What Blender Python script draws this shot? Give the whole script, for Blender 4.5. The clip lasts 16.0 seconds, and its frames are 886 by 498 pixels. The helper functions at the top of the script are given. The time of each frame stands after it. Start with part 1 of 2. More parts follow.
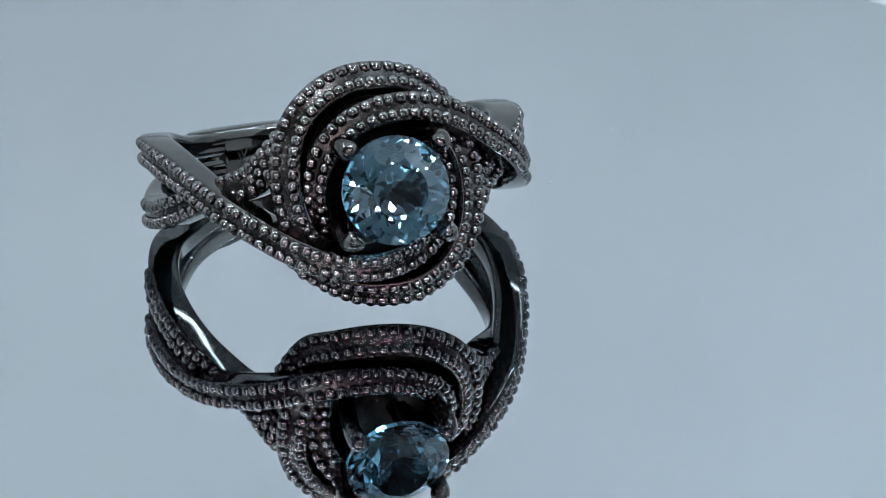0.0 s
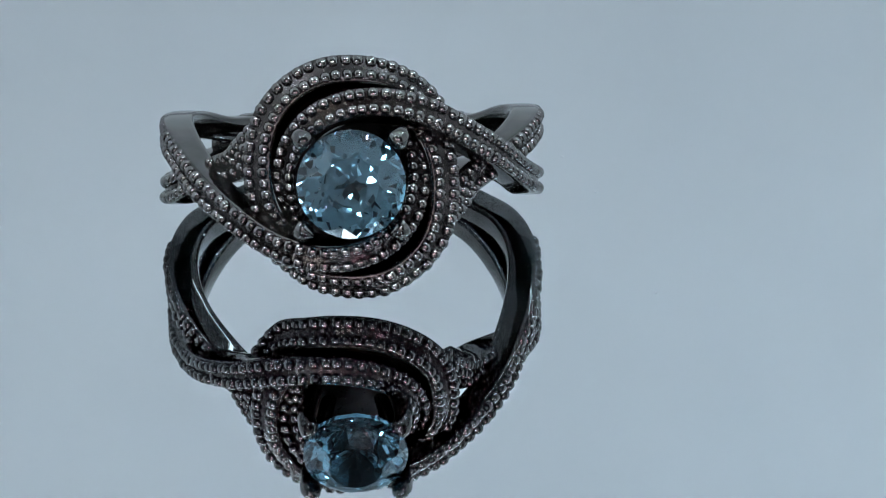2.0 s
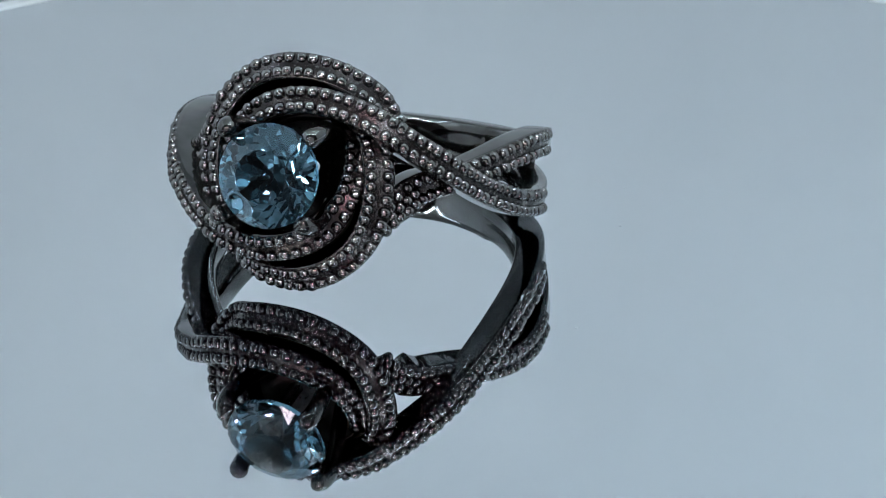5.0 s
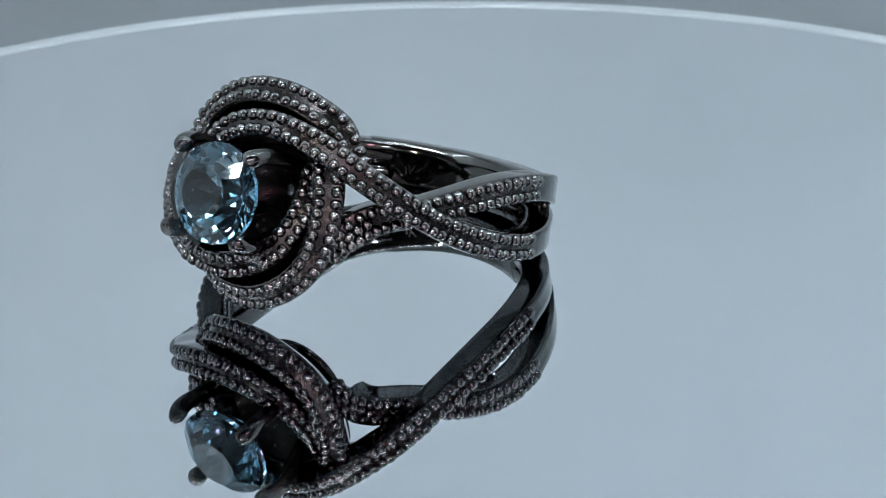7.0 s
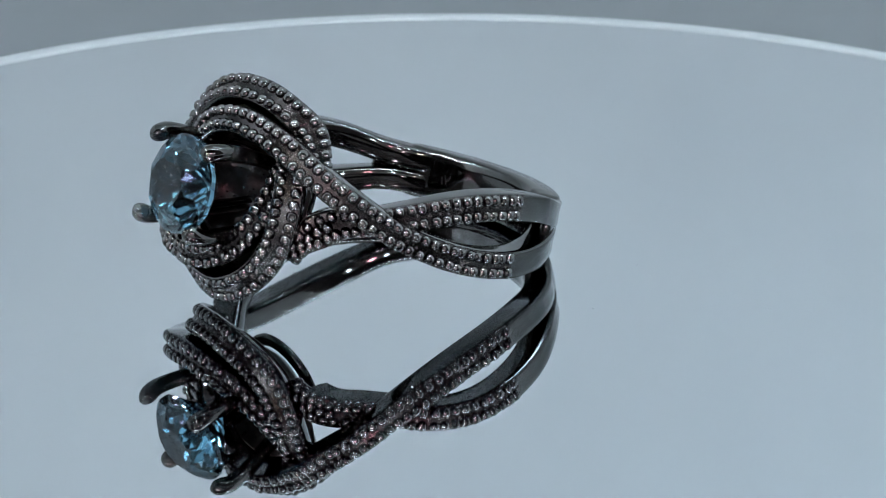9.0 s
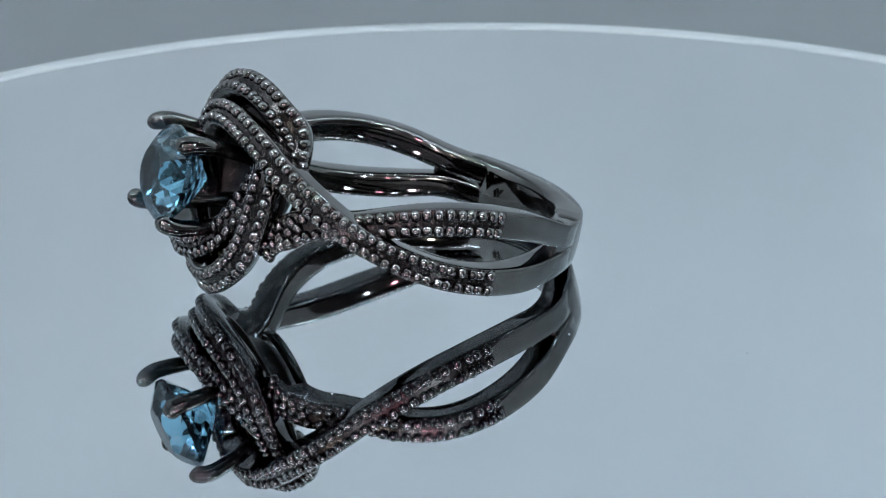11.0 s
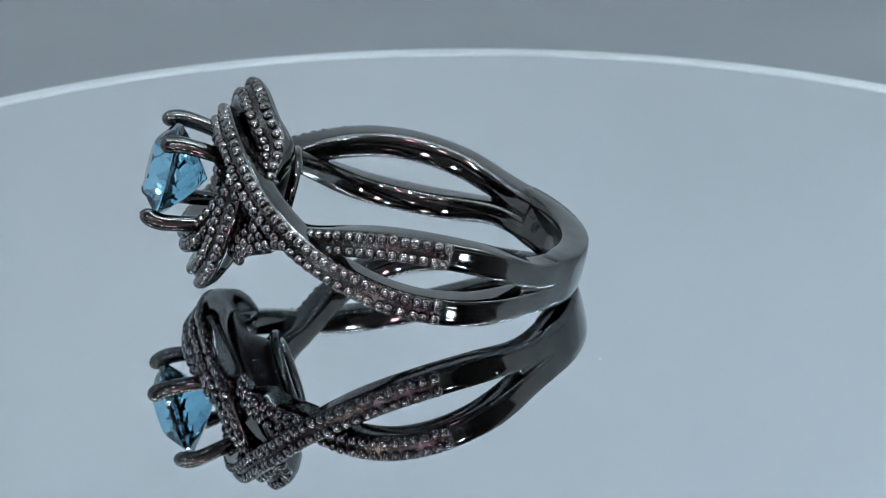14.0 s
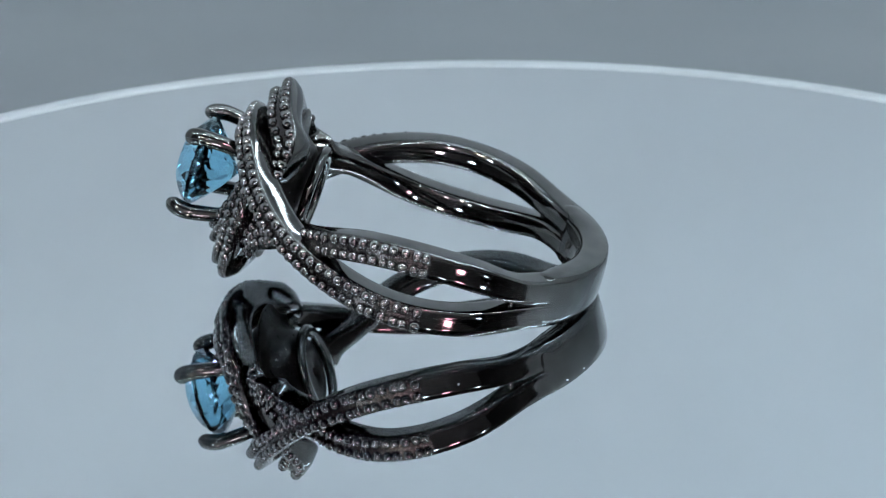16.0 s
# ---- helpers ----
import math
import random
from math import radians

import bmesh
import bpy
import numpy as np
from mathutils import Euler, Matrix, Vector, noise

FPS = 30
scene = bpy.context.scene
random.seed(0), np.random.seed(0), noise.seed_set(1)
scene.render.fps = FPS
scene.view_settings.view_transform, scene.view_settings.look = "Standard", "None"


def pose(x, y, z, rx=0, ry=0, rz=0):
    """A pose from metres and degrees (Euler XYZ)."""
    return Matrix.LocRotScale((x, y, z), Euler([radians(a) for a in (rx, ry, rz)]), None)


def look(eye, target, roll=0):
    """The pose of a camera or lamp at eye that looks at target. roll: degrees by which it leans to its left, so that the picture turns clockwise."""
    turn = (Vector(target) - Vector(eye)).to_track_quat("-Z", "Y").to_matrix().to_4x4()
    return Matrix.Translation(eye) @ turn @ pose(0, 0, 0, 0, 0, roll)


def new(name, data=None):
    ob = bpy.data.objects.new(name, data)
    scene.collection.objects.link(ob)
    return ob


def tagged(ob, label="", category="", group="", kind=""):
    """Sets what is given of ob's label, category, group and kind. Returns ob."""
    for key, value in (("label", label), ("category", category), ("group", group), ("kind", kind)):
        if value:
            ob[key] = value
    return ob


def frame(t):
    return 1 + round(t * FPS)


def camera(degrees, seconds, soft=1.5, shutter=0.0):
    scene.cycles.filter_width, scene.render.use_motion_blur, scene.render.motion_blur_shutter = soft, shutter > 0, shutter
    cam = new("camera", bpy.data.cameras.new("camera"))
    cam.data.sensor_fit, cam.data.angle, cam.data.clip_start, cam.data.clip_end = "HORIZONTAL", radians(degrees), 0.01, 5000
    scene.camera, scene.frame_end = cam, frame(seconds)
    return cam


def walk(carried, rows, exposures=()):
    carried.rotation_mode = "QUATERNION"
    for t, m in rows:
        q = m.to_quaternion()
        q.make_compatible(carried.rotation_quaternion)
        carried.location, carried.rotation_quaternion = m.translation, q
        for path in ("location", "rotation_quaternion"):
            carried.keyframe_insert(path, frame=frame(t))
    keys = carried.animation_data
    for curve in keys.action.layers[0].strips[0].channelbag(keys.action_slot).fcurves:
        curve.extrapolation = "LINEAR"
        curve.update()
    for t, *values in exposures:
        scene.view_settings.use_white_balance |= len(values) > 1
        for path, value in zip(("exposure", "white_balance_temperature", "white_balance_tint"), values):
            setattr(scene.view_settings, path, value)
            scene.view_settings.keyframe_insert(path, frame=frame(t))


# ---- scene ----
FOV = 18.41
MM = 0.001
CAMERA_ROWS = [  # seconds, x, y, z in mm, pan, tilt, roll in degrees
    (0, 0.25, -139.70, 54.92, 0.098, 22.347, -0.046),
    (0.5, 0.18, -139.84, 55.14, -0.113, 22.420, 0.032),
    (1, 0.13, -139.79, 55.08, -0.280, 22.463, 0.214),
    (1.5, 0.05, -139.88, 55.19, -0.366, 22.439, 0.119),
    (2, -0.00, -139.87, 55.31, -0.519, 22.469, 0.159),
    (2.5, -0.05, -140.08, 55.53, -0.585, 22.471, 0.088),
    (3, -0.10, -140.11, 55.42, -0.623, 22.433, 0.142),
    (3.5, -0.08, -139.76, 55.12, -0.801, 22.211, 0.812),
    (3.7, -0.15, -139.80, 55.04, -0.772, 22.084, 0.796),
    (5.8, -0.43, -141.43, 54.93, -0.796, 21.651, -0.057),
    (6, -0.40, -141.22, 54.78, -0.797, 21.488, 0.130),
    (6.5, -0.34, -141.25, 54.59, -0.726, 21.035, 0.151),
    (7, -0.23, -141.46, 54.67, -0.864, 20.836, 0.309),
    (7.5, -0.16, -141.66, 54.01, -0.833, 20.563, 0.265),
    (8, -0.14, -142.05, 53.71, -0.879, 20.281, 0.115),
    (8.5, -0.11, -141.80, 54.03, -0.788, 20.364, -0.138),
    (9, -0.11, -141.28, 55.14, -0.739, 20.706, -0.292),
    (9.2, -0.14, -141.40, 55.46, -0.700, 20.762, -0.331),
    (11.3, -0.04, -138.31, 54.97, -0.652, 20.624, 0.441),
    (11.5, -0.02, -137.95, 54.90, -0.579, 20.578, 0.525),
    (12, 0.03, -138.61, 55.34, -0.550, 20.468, 0.564),
    (12.5, -0.03, -139.82, 56.21, -0.415, 20.537, -0.001),
    (13, 0.01, -140.17, 56.67, -0.414, 20.514, 0.026),
    (13.5, 0.08, -140.07, 56.96, -0.364, 20.559, 0.233),
    (14, 0.17, -140.14, 56.97, -0.224, 20.582, 0.218),
    (14.5, 0.17, -140.82, 57.25, -0.068, 20.544, 0.136),
    (15, 0.15, -141.45, 58.29, -0.038, 20.764, 0.311),
    (15.5, 0.10, -141.76, 58.51, -0.043, 20.678, 0.432),
    (16, 0.06, -142.03, 58.08, -0.075, 20.514, 0.492),
]
TURN_ROWS = [  # seconds, degrees turned
    (0, -15.66), (0.5, -12.08), (1, -8.57), (1.5, -5.49), (2, -2.26), (2.5, 1.11), (3, 4.62), (3.5, 9.14), (3.7, 10.23), (5.8, 25.97), (6, 27.68), (6.5, 31.27), (7, 35.11), (7.5, 38.76), (8, 42.22), (8.5, 45.55), (9, 48.74), (9.2, 49.83), (11.3, 67.31), (11.5, 68.84), (12, 72.10), (12.5, 74.14), (13, 77.46), (13.5, 81.38), (14, 85.43), (14.5, 88.66), (15, 92.04), (15.5, 95.72), (16, 99.58)
]


cam = camera(FOV, 16.0, soft=0.75)
cam.data.dof.use_dof, cam.data.dof.focus_distance, cam.data.dof.aperture_fstop = True, 0.139, 190
walk(cam, [(t, pose(x * MM, y * MM, z * MM, 90 - tilt, 0, -pan) @ pose(0, 0, 0, 0, 0, -roll))
           for t, x, y, z, pan, tilt, roll in CAMERA_ROWS], exposures=[(0.0, 0.0), (16.0, 0.0)])

# ---- light: a small photo box, lit from its ceiling, open towards a dark room with a few small lamps ----
world = bpy.data.worlds.new("room_world")
scene.world = world
world.use_nodes = True
world.node_tree.nodes["Background"].inputs[0].default_value = (0.55, 0.6, 0.7, 1)
world.node_tree.nodes["Background"].inputs[1].default_value = 0.03


def area_lamp(name, eye, target, w, h, watts, colour):
    data = bpy.data.lights.new(name, "AREA")
    data.shape, data.size, data.size_y, data.energy, data.color = "RECTANGLE", w, h, watts, colour
    ob = new(name, data)
    ob.matrix_world = look(eye, target)
    return ob


area_lamp("ceiling_light_back", (0.12, 0.05, 0.278), (0.16, 0.16, 0.1), 0.23, 0.03, 0.47, (0.72, 0.90, 1.0))
for bulb, (place, watts, colour) in {"led_bulb_warm": ((-0.09, -0.20, 0.14), 0.06, (1.0, 0.93, 0.8)), "led_bulb_pink": ((-0.045, -0.23, 0.07), 0.05, (1.0, 0.8, 0.86)),
                                     "led_bulb_rose": ((0.05, -0.22, 0.13), 0.05, (1.0, 0.46, 0.56)), "led_bulb_far": ((0.16, -0.25, 0.15), 0.12, (0.80, 0.93, 1.0)),
                                     "led_bulb_side": ((-0.16, -0.24, 0.09), 0.12, (0.80, 0.93, 1.0)), "led_bulb_top": ((0.01, -0.30, 0.2), 0.13, (0.80, 0.93, 1.0))}.items():
    area_lamp(bulb, place, (-0.005, -0.01, 0.005), 0.016, 0.016, watts, colour)


# ---- materials ----
def material(name):
    m = bpy.data.materials.new(name)
    m.use_nodes = True
    nt = m.node_tree
    return m, nt, nt.nodes["Principled BSDF"]


def link_noise(nt, scale, detail=4.0, coord="Object", stretch=(1, 1, 1)):
    tc = nt.nodes.new("ShaderNodeTexCoord")
    mp = nt.nodes.new("ShaderNodeMapping")
    mp.inputs["Scale"].default_value = stretch
    n = nt.nodes.new("ShaderNodeTexNoise")
    n.inputs["Scale"].default_value, n.inputs["Detail"].default_value = scale, detail
    nt.links.new(tc.outputs[coord], mp.inputs["Vector"])
    nt.links.new(mp.outputs["Vector"], n.inputs["Vector"])
    return n


def ramp(nt, source, lo, hi, a, b):
    r = nt.nodes.new("ShaderNodeMapRange")
    r.inputs["From Min"].default_value, r.inputs["From Max"].default_value = lo, hi
    r.inputs["To Min"].default_value, r.inputs["To Max"].default_value = a, b
    nt.links.new(source, r.inputs["Value"])
    return r.outputs["Result"]


def mixed(nt, fac, a, b):
    m = nt.nodes.new("ShaderNodeMix")
    m.data_type = "RGBA"
    m.inputs["A"].default_value, m.inputs["B"].default_value = (*a, 1), (*b, 1)
    nt.links.new(fac, m.inputs["Factor"])
    return m.outputs["Result"]


def bump(nt, bsdf, height, strength, distance):
    b = nt.nodes.new("ShaderNodeBump")
    b.inputs["Strength"].default_value, b.inputs["Distance"].default_value = strength, distance
    nt.links.new(height, b.inputs["Height"])
    nt.links.new(b.outputs["Normal"], bsdf.inputs["Normal"])


def metal(name, a, b, rough_a, rough_b, bump_strength=0.15):
    m, nt, p = material(name)
    n = link_noise(nt, 700)
    fine = link_noise(nt, 5000, 3)
    nt.links.new(mixed(nt, ramp(nt, n.outputs["Fac"], 0.35, 0.65, 0, 1), a, b), p.inputs["Base Color"])
    p.inputs["Metallic"].default_value = 1.0
    nt.links.new(ramp(nt, fine.outputs["Fac"], 0.3, 0.7, rough_a, rough_b), p.inputs["Roughness"])
    bump(nt, p, fine.outputs["Fac"], bump_strength, 0.00002)
    return m


GUNMETAL = metal("polished_black_rhodium", (0.108, 0.107, 0.103), (0.145, 0.143, 0.139), 0.04, 0.09, 0.02)
# granular; the shade between the bead rows is put into its darker colour
GROUND_METAL = metal("ground_shaded_rhodium", (0.032, 0.029, 0.029), (0.085, 0.077, 0.077), 0.14, 0.30, 1.0)
# near-black: the shade of the recess under the stone is put into the colour
RECESS_BLACK = metal("recess_black_rhodium", (0.015, 0.014, 0.014), (0.035, 0.032, 0.032), 0.25, 0.45, 0.4)
BEAD_METAL = metal("bead_black_rhodium", (0.15, 0.145, 0.143), (0.22, 0.213, 0.21), 0.03, 0.06, 0.0)


def gem_material():
    m, nt, p = material("blue_gemstone")
    p.inputs["Base Color"].default_value = (0.33, 0.75, 1.0, 1)
    p.inputs["Roughness"].default_value = 0.0
    p.inputs["IOR"].default_value = 1.8
    p.inputs["Transmission Weight"].default_value = 1.0
    return m


def mirror_material():
    m, nt, p = material("mirror_plate")
    n = link_noise(nt, 40)
    p.inputs["Base Color"].default_value = (0.72, 0.75, 0.775, 1)
    p.inputs["Metallic"].default_value = 1.0
    nt.links.new(ramp(nt, n.outputs["Fac"], 0.3, 0.7, 0.0, 0.02), p.inputs["Roughness"])
    return m


def matte(name, a, b, scale, rough=0.6):
    m, nt, p = material(name)
    n = link_noise(nt, scale)
    nt.links.new(mixed(nt, ramp(nt, n.outputs["Fac"], 0.3, 0.7, 0, 1), a, b), p.inputs["Base Color"])
    p.inputs["Roughness"].default_value = rough
    bump(nt, p, n.outputs["Fac"], 0.1, 0.0003)
    return m


GEM = gem_material()
MIRROR = mirror_material()
EDGE = matte("ground_glass_edge", (0.33, 0.36, 0.38), (0.42, 0.45, 0.47), 60, 0.35)
ROOM = matte("dim_room_wall", (0.26, 0.23, 0.23), (0.34, 0.3, 0.3), 8, 0.8)
TABLE = matte("grey_table", (0.13, 0.142, 0.157), (0.155, 0.167, 0.182), 30, 0.55)
# near-black: the lack of light in the room is put into the colour
UNLIT_ROOM = matte("unlit_room_black", (0.03, 0.028, 0.03), (0.05, 0.045, 0.045), 8, 0.8)
WALL = matte("pale_box_wall", (0.405, 0.435, 0.455), (0.525, 0.555, 0.575), 7, 0.7)


# ---- geometry helpers ----
def mesh_object(name, bm, mat, smooth=True):
    me = bpy.data.meshes.new(name)
    bmesh.ops.recalc_face_normals(bm, faces=bm.faces)
    bm.to_mesh(me)
    bm.free()
    me.materials.append(mat)
    if smooth:
        for f in me.polygons:
            f.use_smooth = True
    return new(name, me)


def part(name, bm, mat, parent, label="", smooth=True):
    ob = mesh_object(name, bm, mat, smooth)
    ob.parent = parent
    if label:
        ob["label"] = label
    return ob


def lathe(profile, steps, close=False):
    """Turn (radius, height) pairs about z."""
    bm = bmesh.new()
    rings = []
    for r, z in profile:
        rings.append([bm.verts.new((r * math.cos(2 * math.pi * k / steps), r * math.sin(2 * math.pi * k / steps), z)) for k in range(steps)])
    pairs = list(zip(rings, rings[1:])) + ([(rings[-1], rings[0])] if close else [])
    for a, b in pairs:
        for k in range(steps):
            bm.faces.new((a[k], a[(k + 1) % steps], b[(k + 1) % steps], b[k]))
    if not close:
        bm.faces.new(rings[0])
        bm.faces.new(rings[-1])
    return bm


def spline(points, n):
    """Catmull-Rom through points (numpy rows), n samples evenly by parameter."""
    P = np.array(points, float)
    P = np.vstack([2 * P[0] - P[1], P, 2 * P[-1] - P[-2]])
    out = []
    for s in np.linspace(0, len(P) - 3 - 1e-9, n):
        i, u = int(s), s - int(s)
        a, b, c, d = P[i:i + 4]
        out.append(0.5 * ((2 * b) + (c - a) * u + (2 * a - 5 * b + 4 * c - d) * u * u + (3 * b - a - 3 * c + d) * u ** 3))
    return np.array(out)


def frames(path, ups):
    T = np.gradient(path, axis=0)
    T /= np.linalg.norm(T, axis=1, keepdims=True)
    N = ups - (ups * T).sum(1, keepdims=True) * T
    N /= np.linalg.norm(N, axis=1, keepdims=True)
    return T, N, np.cross(T, N)


def sweep(path, ups, section, scale=None):
    """A closed section (side, up) along a path."""
    T, N, S = frames(path, ups)
    bm = bmesh.new()
    rings = []
    for k in range(len(path)):
        w, h = scale[k] if scale is not None else (1, 1)
        rings.append([bm.verts.new(path[k] + S[k] * s * w + N[k] * u * h) for s, u in section])
    m = len(section)
    for a, b in zip(rings, rings[1:]):
        for k in range(m):
            bm.faces.new((a[k], a[(k + 1) % m], b[(k + 1) % m], b[k]))
    bm.faces.new(rings[0])
    bm.faces.new(rings[-1])
    return bm


# ---- the photo box ----
def slab(name, x0, x1, y0, y1, z0, z1, mat, label, category="wall"):
    bm = bmesh.new()
    bmesh.ops.create_cube(bm, size=1)
    for v in bm.verts:
        v.co = ((x0 + x1) / 2 + v.co.x * (x1 - x0), (y0 + y1) / 2 + v.co.y * (y1 - y0), (z0 + z1) / 2 + v.co.z * (z1 - z0))
    return tagged(mesh_object(name, bm, mat, False), label, category, kind="structure")


TABLE_Z = -0.005
FRONT_Y = -0.11        # where the box opens towards the dark room
slab("floor", -0.24, 0.24, FRONT_Y, 0.26, TABLE_Z - 0.01, TABLE_Z, TABLE, "matte grey table top under the mirror plate", "table top")
slab("wall_back", -0.24, 0.24, 0.26, 0.27, TABLE_Z, 0.29, WALL, "plain pale grey wall of the photo box")
slab("wall_left", -0.25, -0.24, FRONT_Y, 0.27, TABLE_Z, 0.29, WALL, "plain pale grey wall of the photo box")
slab("wall_right", 0.24, 0.25, FRONT_Y, 0.27, TABLE_Z, 0.29, WALL, "plain pale grey wall of the photo box")
slab("ceiling", -0.24, 0.24, FRONT_Y, 0.26, 0.28, 0.29, WALL, "plain pale grey ceiling of the photo box", "ceiling")
slab("wall_front", -0.25, 0.25, -0.40, -0.39, TABLE_Z, 0.29, ROOM, "dim grey wall of the room before the photo box")
# unseen black slabs, added so that the metal mirrors a dark opening
slab("wall_front_left", -0.25, -0.24, -0.39, FRONT_Y, TABLE_Z, 0.29, UNLIT_ROOM, "unseen side before the photo box, black for the unlit room")
slab("wall_front_right", 0.24, 0.25, -0.39, FRONT_Y, TABLE_Z, 0.29, UNLIT_ROOM, "unseen side before the photo box, black for the unlit room")
slab("ceiling_front", -0.24, 0.24, -0.39, FRONT_Y, 0.28, 0.29, UNLIT_ROOM, "unseen ceiling before the photo box, black for the unlit room", "ceiling")
slab("floor_front", -0.24, 0.24, -0.39, FRONT_Y, TABLE_Z - 0.01, TABLE_Z, UNLIT_ROOM, "unseen table before the photo box, black for the unlit room", "table top")


def glow(name, colour, strength):
    m, nt, p = material(name)
    p.inputs["Base Color"].default_value = (0.8, 0.8, 0.75, 1)
    p.inputs["Emission Color"].default_value = (*colour, 1)
    p.inputs["Emission Strength"].default_value = strength
    return m


def box_mesh(w, d, h):
    bm = bmesh.new()
    bmesh.ops.create_cube(bm, size=1)
    bmesh.ops.scale(bm, vec=(w, d, h), verts=bm.verts)
    return bm


def build_led_strip(m, count, pitch, colour, strength):
    """A strip along x whose diodes shine down its -z, hung at the pose m."""
    strip = new("led_strip")
    tagged(strip, "lit strip of small white diodes under the box ceiling", "light strip", "light strips of the photo box")
    part("board", box_mesh(count * pitch, 0.010, 0.002), EDGE, strip, "pale flat circuit strip", False)
    shine = glow("diode_light", colour, strength)
    lens = None
    for k in range(count):
        if lens is None:
            diode = part("diode", box_mesh(0.0050, 0.0050, 0.0009), shine, strip, "", False)
            lens = diode.data
        else:
            diode = new("diode", lens)
            diode.parent = strip
        diode.location = ((k - (count - 1) / 2) * pitch, 0, -0.0017)
    strip.matrix_world = m
    return strip


build_led_strip(pose(0, FRONT_Y + 0.012, 0.270, 20, 0, 0), 40, 0.011, (0.86, 0.95, 1.0), 245)
build_led_strip(pose(-0.20, 0.06, 0.276, 0, -15, 90), 26, 0.011, (0.72, 0.88, 1.0), 114)
build_led_strip(pose(0.20, 0.06, 0.276, 0, 15, 90), 26, 0.011, (0.72, 0.88, 1.0), 114)

# ---- the round mirror that turns ----
DISC_R = 0.0523
DISC_MIDDLE = (-2.4 * MM, 1.5 * MM)      # it sits a little off the axis on which it turns


def build_mirror():
    disc = new("mirror_turntable")
    tagged(disc, "round mirror plate with a bright ground edge, turning slowly", "turntable")
    r = DISC_R
    part("plate", lathe([(r - 0.0030, -0.0049), (r - 0.0030, 0.0), ], 160), MIRROR, disc, "flawless silvered mirror surface", False)
    bm = lathe([(r - 0.0030, -0.0050), (r - 0.0002, -0.0050), (r, -0.0046), (r, -0.0012), (r - 0.0002, -0.0008), (r - 0.0007, -0.0003), (r - 0.0013, 0.0), (r - 0.0020, 0.0001), (r - 0.0026, 0.00008), (r - 0.0030, 0.00002)], 160, True)
    part("edge", bm, EDGE, disc, "frosted pale bevelled edge")
    for ob in disc.children:
        ob.location = (*DISC_MIDDLE, 0)
    return disc


# ---- the ring: x to its right, -y out through the stone, z along the finger ----
HEAD_Y = -14.6          # tips of the prongs, mm from the middle of the finger hole
SHANK_R = 10.05


def on_band(angle, z, rho=SHANK_R):
    a = radians(angle)
    return (rho * math.sin(a), -rho * math.cos(a) * (1.05 if angle > 90 else 1), z)


HEAD_TILT = math.tan(radians(3.8))      # the head leans back a little more than the band


def over_head(x, z, out):
    return (x, HEAD_Y - out, z, 1)


def laid(points, sign):
    """The line of one half, or, with sign -1, of the half turned about the stone's axis; head points lean."""
    return [(q[0] * sign, q[1] + (q[2] * sign * HEAD_TILT if len(q) > 3 else 0), q[2] * sign) for q in points]


# middle line of the crest of the strand that sweeps over the stone
FRONT = [on_band(158, -0.72), on_band(142, -0.70), on_band(131, -0.78), on_band(121, -1.12), on_band(110, -1.42), on_band(95, -1.55), on_band(80, -1.35),
         on_band(66, -0.8, 10.3), on_band(54, -0.1, 10.7), on_band(44, 0.85, 11.2),
         over_head(6.05, 2.0, -4.8), over_head(4.5, 3.1, -3.85), over_head(2.85, 3.7, -3.2), over_head(1.4, 3.95, -3.0), over_head(0, 3.85, -2.9),
         over_head(-1.4, 3.4, -3.0), over_head(-2.6, 2.4, -3.3), over_head(-3.35, 0.9, -3.8), over_head(-3.4, -0.8, -4.3), over_head(-2.9, -2.4, -4.9)]
# of the outer swirl, which comes out from under that strand and goes three fifths round
SWIRL = [over_head(3.0, 3.2, -5.2), over_head(3.85, 2.5, -4.7), over_head(4.45, 1.5, -4.4), over_head(4.75, 0.1, -4.3), over_head(4.7, -1.6, -4.25),
         over_head(4.2, -3.2, -4.25), over_head(3.1, -4.5, -4.1), over_head(1.65, -5.3, -4.05), over_head(0.2, -5.5, -4.2),
         over_head(-1.4, -5.35, -4.5), over_head(-2.75, -4.8, -5.0), over_head(-3.75, -4.0, -5.85), over_head(-4.6, -3.0, -5.9), over_head(-5.2, -2.2, -5.9)]
# and of the shoulder that dives under it and runs out along the swirl
SHOULDER = [on_band(158, 0.72), on_band(142, 0.70), on_band(131, 0.78), on_band(121, 1.17), on_band(110, 1.55), on_band(95, 1.75), on_band(80, 1.6),
            on_band(66, 1.0, 9.95), on_band(54, 0.3, 9.7), on_band(46, -0.1, 9.7), over_head(6.2, -0.35, -6.8), over_head(5.6, -1.0, -6.0),
            over_head(5.1, -1.9, -5.5), over_head(4.5, -2.8, -5.8)]
SECTION = [(-0.70, -0.25), (-0.68, -0.02), (-0.60, 0.05), (-0.30, 0.03), (0.0, 0.03), (0.30, 0.03), (0.60, 0.05), (0.68, -0.02), (0.70, -0.25),
           (0.71, -0.65), (0.70, -1.1), (0.69, -1.32), (0.64, -1.47), (0.54, -1.56), (0.32, -1.61), (0.0, -1.62),
           (-0.32, -1.61), (-0.54, -1.56), (-0.64, -1.47), (-0.69, -1.32), (-0.70, -1.1), (-0.71, -0.65)]


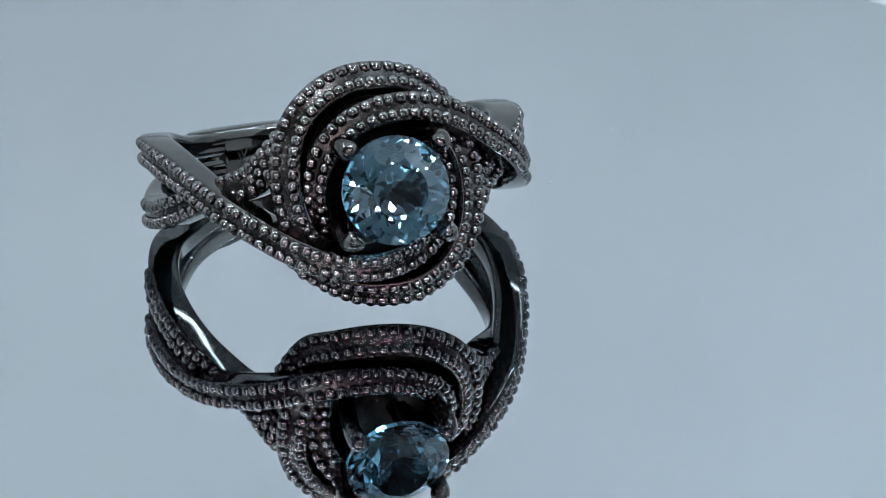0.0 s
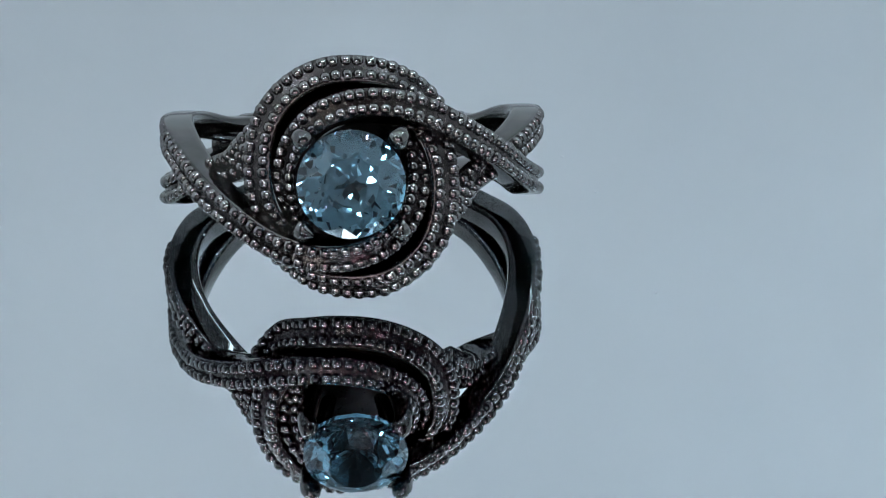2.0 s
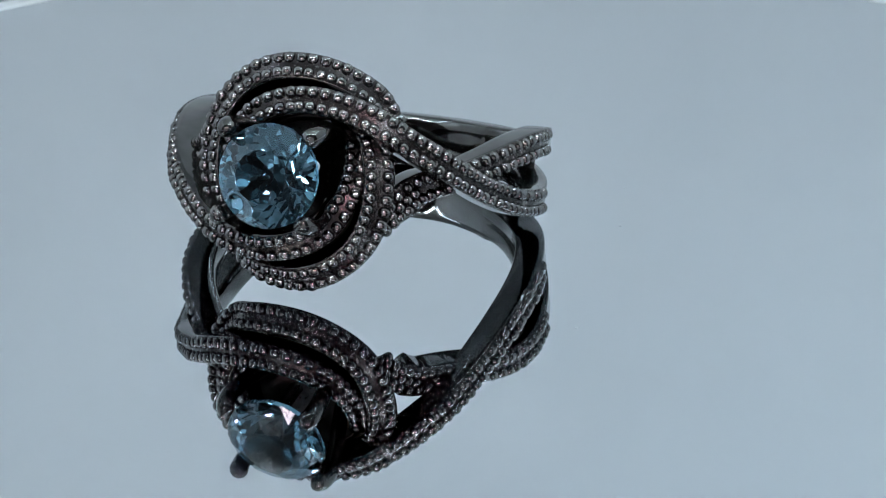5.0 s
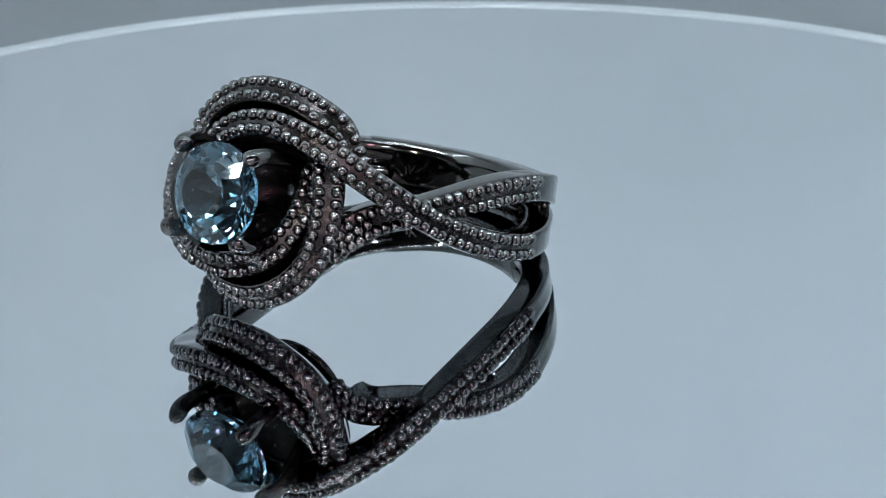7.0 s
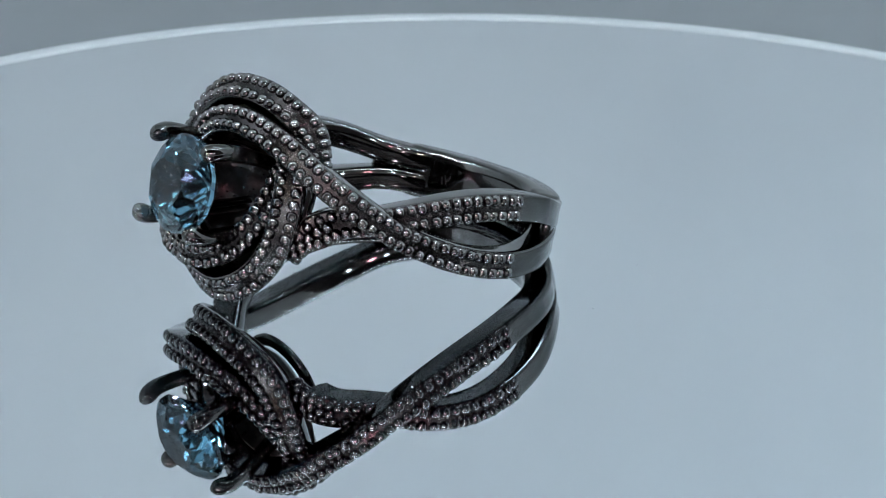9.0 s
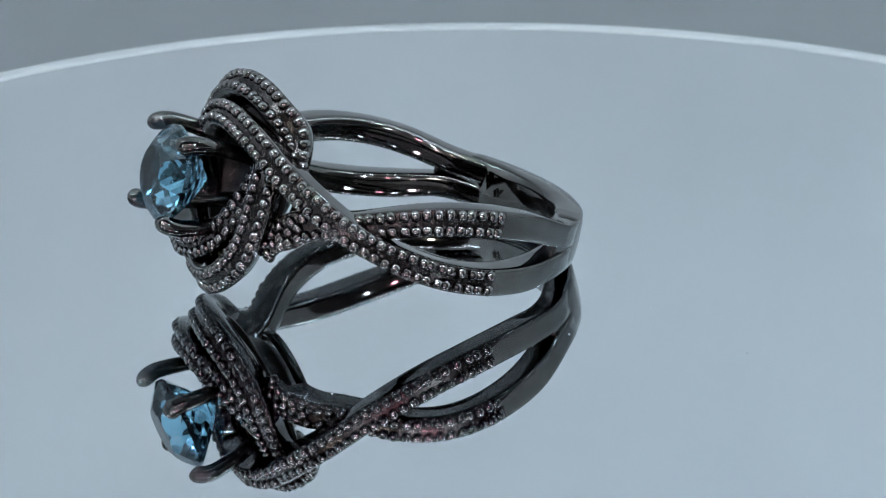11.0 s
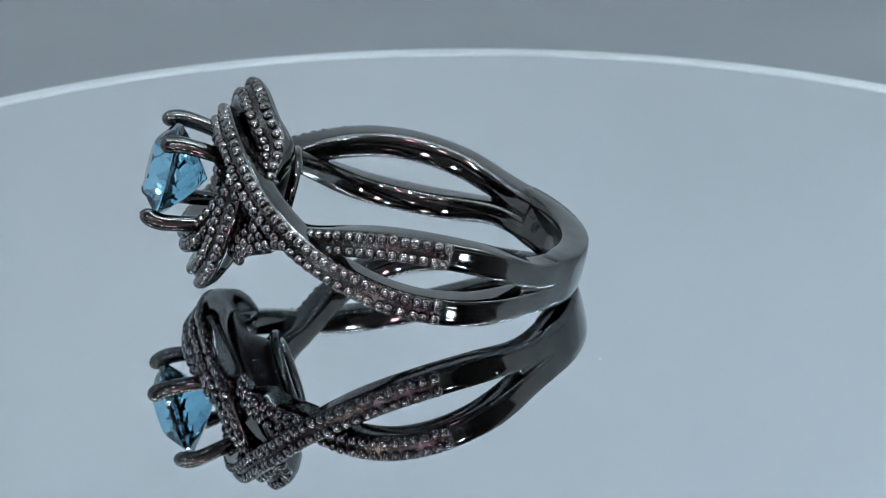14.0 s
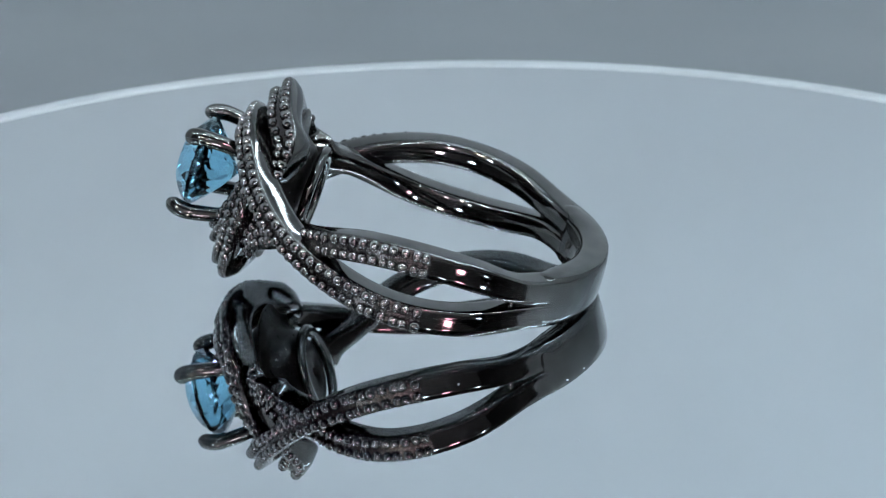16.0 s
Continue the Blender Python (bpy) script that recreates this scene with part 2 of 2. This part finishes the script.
def strand_lines(points, lean, twist):
    path = spline(points, 220)
    for _ in range(3):      # ease small kinks
        wide = np.vstack([2 * path[:1] - path[5:0:-1], path, 2 * path[-1:] - path[-2:-7:-1]])
        path = np.stack([np.convolve(wide[:, c], np.ones(11) / 11, "valid") for c in range(3)], 1)
    ups = []
    for i, q in enumerate(path):
        late = min(1, max(0, (i / 219 - 0.6) / 0.25))
        tip = lean + twist * late * late * (3 - 2 * late)
        radial = Vector((q[0], q[1], 0)).normalized()
        head = (Vector((q[0] * tip, -1, q[2] * tip))).normalized()
        k = min(1, max(0, (-q[1] - 6.0) / 4.0))
        ups.append(radial.lerp(head, k))
    ups = np.array([tuple(u) for u in ups])
    for _ in range(6):      # ease the turn of the section along the line
        wide = np.vstack([ups[:1]] * 5 + [ups] + [ups[-1:]] * 5)
        ups = np.stack([np.convolve(wide[:, c], np.ones(11) / 11, "valid") for c in range(3)], 1)
    return path, ups


def bead_mesh():
    bm = bmesh.new()
    bmesh.ops.create_uvsphere(bm, u_segments=12, v_segments=8, radius=0.35 * MM)
    for v in bm.verts:      # a short barrel, blunt where it meets the next bead
        x, y, z = v.co / (0.35 * MM)
        v.co = Vector((0.335 * x, 0.305 * math.copysign(abs(y) ** 0.75, y), 0.31 * z - 0.02)) * MM
    me = bpy.data.meshes.new("bead")
    bm.to_mesh(me)
    bm.free()
    for f in me.polygons:
        f.use_smooth = True
    me.materials.append(BEAD_METAL)
    return me


def build_strand(name, points, ring, first, last, label, depth, tail, flare, lean, twist):
    path, ups = strand_lines(points, lean, twist)
    n = len(path)
    scale = []
    for k in range(n):
        u = k / (n - 1)
        w = 1 + flare * min(1, max(0, (-path[k][1] - 6.5) / 2.5)) + 0.09 * min(1, max(0, (path[k][1] + 6.0) / 3)) * min(1, max(0, (6.5 - path[k][1]) / 2))
        # the end that joins the band thins down into it
        root = 1.52 / (0.25 + 1.37 * depth) if name != "swirl_strand" else 1
        rise = min(1, u / 0.2)
        h = root + (1 - root) * rise * rise * (3 - 2 * rise)
        if u > 0.84:
            w *= 1 - tail * (u - 0.84) / 0.16
            h = 1 - tail * (u - 0.84) / 0.16
        if u > 0.97:
            close = math.sqrt(max(0.02, 1 - ((u - 0.97) / 0.03) ** 2))
            w, h = w * close, h * close
        scale.append((w, h))
    # the swirl is rounder underneath than the strands of the band
    slim = 0.45 if name == "swirl_strand" else 0.0
    sec = [(s * (1 - slim * max(0, -u - 0.6)) * MM, (u if u > -0.3 else -0.25 + (u + 0.25) * depth) * MM) for s, u in SECTION]
    bm = sweep(path * MM, ups, sec, scale)
    strand = part(name, bm, GUNMETAL, ring, label)
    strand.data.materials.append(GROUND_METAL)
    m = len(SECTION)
    # the crest between the bead rows takes the darker, shaded colour
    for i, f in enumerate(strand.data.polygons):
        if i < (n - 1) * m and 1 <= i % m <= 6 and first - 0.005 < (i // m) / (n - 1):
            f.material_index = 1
    # two rows of beads, evenly spaced by length
    T, N, S = frames(path, ups)
    step = np.r_[0, np.cumsum(np.linalg.norm(np.diff(path, axis=0), axis=1))]
    spots = []
    for side in (-0.375, 0.375) if flare < 0.3 else (-0.375, 0.375, 0.0):
        s = np.interp(first if side else 0.8, np.linspace(0, 1, n), step)
        end = np.interp(last, np.linspace(0, 1, n), step)
        while s < end:
            k = int(np.searchsorted(step, s))
            spots.append((Vector(path[k] + S[k] * side * scale[k][0] + N[k] * random.uniform(-0.03, 0.03)) * MM, Matrix((S[k], T[k], N[k])).transposed()))
            s += 0.6
    return strand, spots


def build_ring():
    ring = new("jewellery_ring")
    tagged(ring, "dark gunmetal swirl ring with round blue stone on mirror", "ring")
    bead = bead_mesh()
    for sign in (1, -1):
        for name, points, first, last, depth, tail, flare, lean, twist in (("crossing_strand", FRONT, 0.25, 0.99, 1.0, 0.4, 0.06, 0.11, 0.0), ("swirl_strand", SWIRL, 0.0, 0.99, 1.15, 0.55, 0.2, 0.15, 0.16),
                                                       ("shoulder_strand", SHOULDER, 0.37, 0.99, 1.0, 0.75, 0.45, 0.16, 0.0)):
            strand, spots = build_strand(name, laid(points, sign), ring, first, last, "dark strand with two rows of beads", depth, tail, flare, lean, twist)
            for place, axes in spots:
                b = new("bead", bead)
                b.parent = strand
                b.matrix_local = Matrix.Translation(place) @ axes.to_4x4() @ Matrix.Diagonal((random.uniform(0.92, 1.05), random.uniform(0.93, 1.06), random.uniform(0.9, 1.08), 1))
    # plain back of the band
    turns = np.linspace(127, 233, 80)
    a = np.radians(turns)
    path = np.stack([SHANK_R * np.sin(a), -SHANK_R * 1.05 * np.cos(a), 0 * a], 1)
    ups = np.stack([np.sin(a), -np.cos(a), 0 * a], 1)
    sec = [(-1.5, -0.15), (-1.38, 0.02), (-0.9, 0.1), (0, 0.13), (0.9, 0.1), (1.38, 0.02), (1.5, -0.15), (1.5, -1.4), (1.38, -1.58), (0.9, -1.64), (0, -1.66), (-0.9, -1.64), (-1.38, -1.58), (-1.5, -1.4)]
    ends = [min(1, (53 - abs(t - 180)) / 22) for t in turns]
    fit = [(0.2 + 0.8 * min(1, 1.6 * e), 0.3 + 0.7 * e) for e in ends]
    path = path - ups * np.array([[0.25 * (1 - e)] for e in ends])
    part("shank", sweep(path * MM, ups, [(s * MM, u * MM) for s, u in sec], fit), GUNMETAL, ring, "smooth polished gunmetal back of the band")
    # small maker's stamp inside the band
    for turn, z, tall, lean in ((-157.2, 0.0, 0.55, 18), (-158.6, 0.1, 0.38, -30), (-155.8, -0.1, 0.45, 10)):
        bm = box_mesh(0.09 * MM, 0.03 * MM, tall * MM)
        ob = part("stamp_stroke", bm, RECESS_BLACK, ring, "fine dark engraved stroke", False)
        a = radians(turn)
        r_in = SHANK_R - 1.655
        ob.matrix_local = pose(r_in * math.sin(a) * MM, -r_in * 1.05 * math.cos(a) * MM, z * MM, 0, 0, turn) @ pose(0, 0, 0, 0, lean, 0)
    # prongs
    for sx in (-1, 1):
        for sz in (-1, 1):
            pts = [(1.3 * sx, HEAD_Y + 7.2, 1.3 * sz), (1.75 * sx, HEAD_Y + 5.2, 1.75 * sz), (2.2 * sx, HEAD_Y + 3.2, 2.2 * sz), (2.42 * sx, HEAD_Y + 1.7, 2.42 * sz),
                   (2.42 * sx, HEAD_Y + 1.0, 2.42 * sz), (2.28 * sx, HEAD_Y + 0.55, 2.28 * sz), (2.0 * sx, HEAD_Y + 0.42, 2.0 * sz)]
            path = spline(laid([(q[0], q[1], q[2] * 0.95 + 0.1, 1) for q in pts], 1), 40)
            ups = np.array([(sx, 0.3, sz)] * 40, float)
            circle = [(0.52 * MM * math.cos(2 * math.pi * k / 12), 0.52 * MM * math.sin(2 * math.pi * k / 12)) for k in range(12)]
            sc = [(max(0.12, math.sqrt(max(0, 1 - ((k - 33) / 6) ** 2))),) * 2 if k > 33 else (0.75 + 0.25 * k / 33,) * 2 for k in range(40)]
            part("prong", sweep(path * MM, ups, circle, sc), GUNMETAL, ring, "smooth rounded claw prong")
    # open cup under the stone, black for shade; wide flange added to fill gaps
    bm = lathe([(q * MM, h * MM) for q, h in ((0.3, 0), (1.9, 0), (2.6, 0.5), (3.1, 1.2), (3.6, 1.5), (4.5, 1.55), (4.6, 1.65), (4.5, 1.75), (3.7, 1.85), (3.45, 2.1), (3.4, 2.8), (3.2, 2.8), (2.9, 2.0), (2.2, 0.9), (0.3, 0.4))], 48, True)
    cup = part("gallery_cup", bm, RECESS_BLACK, ring, "plain open cup under the stone, black to stand for shade")
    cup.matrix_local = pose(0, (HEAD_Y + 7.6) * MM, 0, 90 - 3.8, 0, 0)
    rail = [(2.5 + 0.38 * math.cos(2 * math.pi * k / 10), 0.3 * math.sin(2 * math.pi * k / 10)) for k in range(10)]
    ob = part("gallery_rail", lathe([(q * MM, h * MM) for q, h in rail], 48, True), GUNMETAL, ring, "polished round rail behind the head")
    ob.matrix_local = pose(0, (HEAD_Y + 7.75) * MM, 0, 90 - 3.8, 0, 0)
    gem = part("gemstone", brilliant(2.66 * MM), GEM, ring, "round brilliant-cut sky blue stone", False)
    gem.matrix_local = pose(0, (HEAD_Y + 0.95) * MM, 0.1 * MM, 90 - 3.2, 0, 0) @ pose(0, 0, 0, 0, 0, 11)
    return ring


def brilliant(r):
    """Round brilliant cut: a disc cut by the planes of its facets; girdle at z = 0, table up."""
    spots = [Vector((r * math.cos(math.pi * k / 32), r * math.sin(math.pi * k / 32), z)) for k in range(64) for z in (-1.2 * r, 1.2 * r)]

    def hull(points):
        bm = bmesh.new()
        for q in points:
            bm.verts.new(q)
        bmesh.ops.remove_doubles(bm, verts=bm.verts, dist=1e-6)
        bmesh.ops.convex_hull(bm, input=bm.verts)
        return bm

    def cut(turn, slope, edge, height):
        """Keep what lies inside the plane through (edge, height) that falls away by slope from the girdle's plane."""
        a, g = radians(turn), radians(slope)
        way = Vector((math.sin(abs(g)) * math.cos(a), math.sin(abs(g)) * math.sin(a), math.copysign(math.cos(g), slope)))
        through_point = Vector((edge * r * math.cos(a), edge * r * math.sin(a), height * r))
        bm = hull(spots)
        bmesh.ops.bisect_plane(bm, geom=bm.verts[:] + bm.edges[:] + bm.faces[:], dist=1e-8, plane_co=through_point, plane_no=way, clear_outer=True)
        spots[:] = [v.co.copy() for v in bm.verts]
        bm.free()

    dice = random.Random(4)
    cut(0, 0.001, 0, 0.39)
    for k in range(8):
        cut(45 * k, 36.0, 1.0, 0.03)
        cut(45 * k + 22.5, 23.0, 0.50, 0.39)
    for k in range(16):
        cut(22.5 * k + 11.25, 43.0, 0.99, 0.03)
    # four tiers of small pavilion facets, flatter towards the point
    for count, start, slope, edge, height in ((16, 0, 45.5, 1.0, -0.06), (16, 11.25, 41.0, 0.78, -0.284), (16, 0, 37.5, 0.52, -0.51), (8, 11.25, 33.0, 0.27, -0.702)):
        for k in range(count):
            cut(start + 360 / count * k + dice.uniform(-2.5, 2.5), -slope + dice.uniform(-1.2, 1.2), edge, height)
    return hull(spots)


def build_speck(size):
    bm = bmesh.new()
    bmesh.ops.create_icosphere(bm, subdivisions=1, radius=size)
    for v in bm.verts:
        v.co = (v.co.x * random.uniform(0.7, 1.5), v.co.y * random.uniform(0.6, 1.2), max(0, v.co.z * 0.6))
    return tagged(mesh_object("dust_speck", bm, EDGE), "tiny pale grain of dust on the mirror", "dust", "dust on the mirror")


mirror = build_mirror()
ring = build_ring()
SPECKS = [(build_speck(size * MM), x * MM, y * MM) for x, y, size in ((5.87, 7.58, 0.07), (4.14, 8.28, 0.06), (7.3, 1.9, 0.07), (-14.2, -3.6, 0.06), (13.5, 9.1, 0.05), (9.2, -12.4, 0.06))]

REST = pose(-6.2 * MM, -2.2 * MM, 3.95 * MM, -14.0, 0, 0)


def motions():
    walk(mirror, [(t, pose(0, 0, 0, 0, 0, -a)) for t, a in TURN_ROWS])
    for speck, x, y in SPECKS:
        walk(speck, [(t, pose(0, 0, 0, 0, 0, -a) @ pose(x, y, 0.00001)) for t, a in TURN_ROWS])
    walk(ring, [(t, pose(0, 0, 0, 0, 0, -a) @ REST) for t, a in TURN_ROWS])


motions()
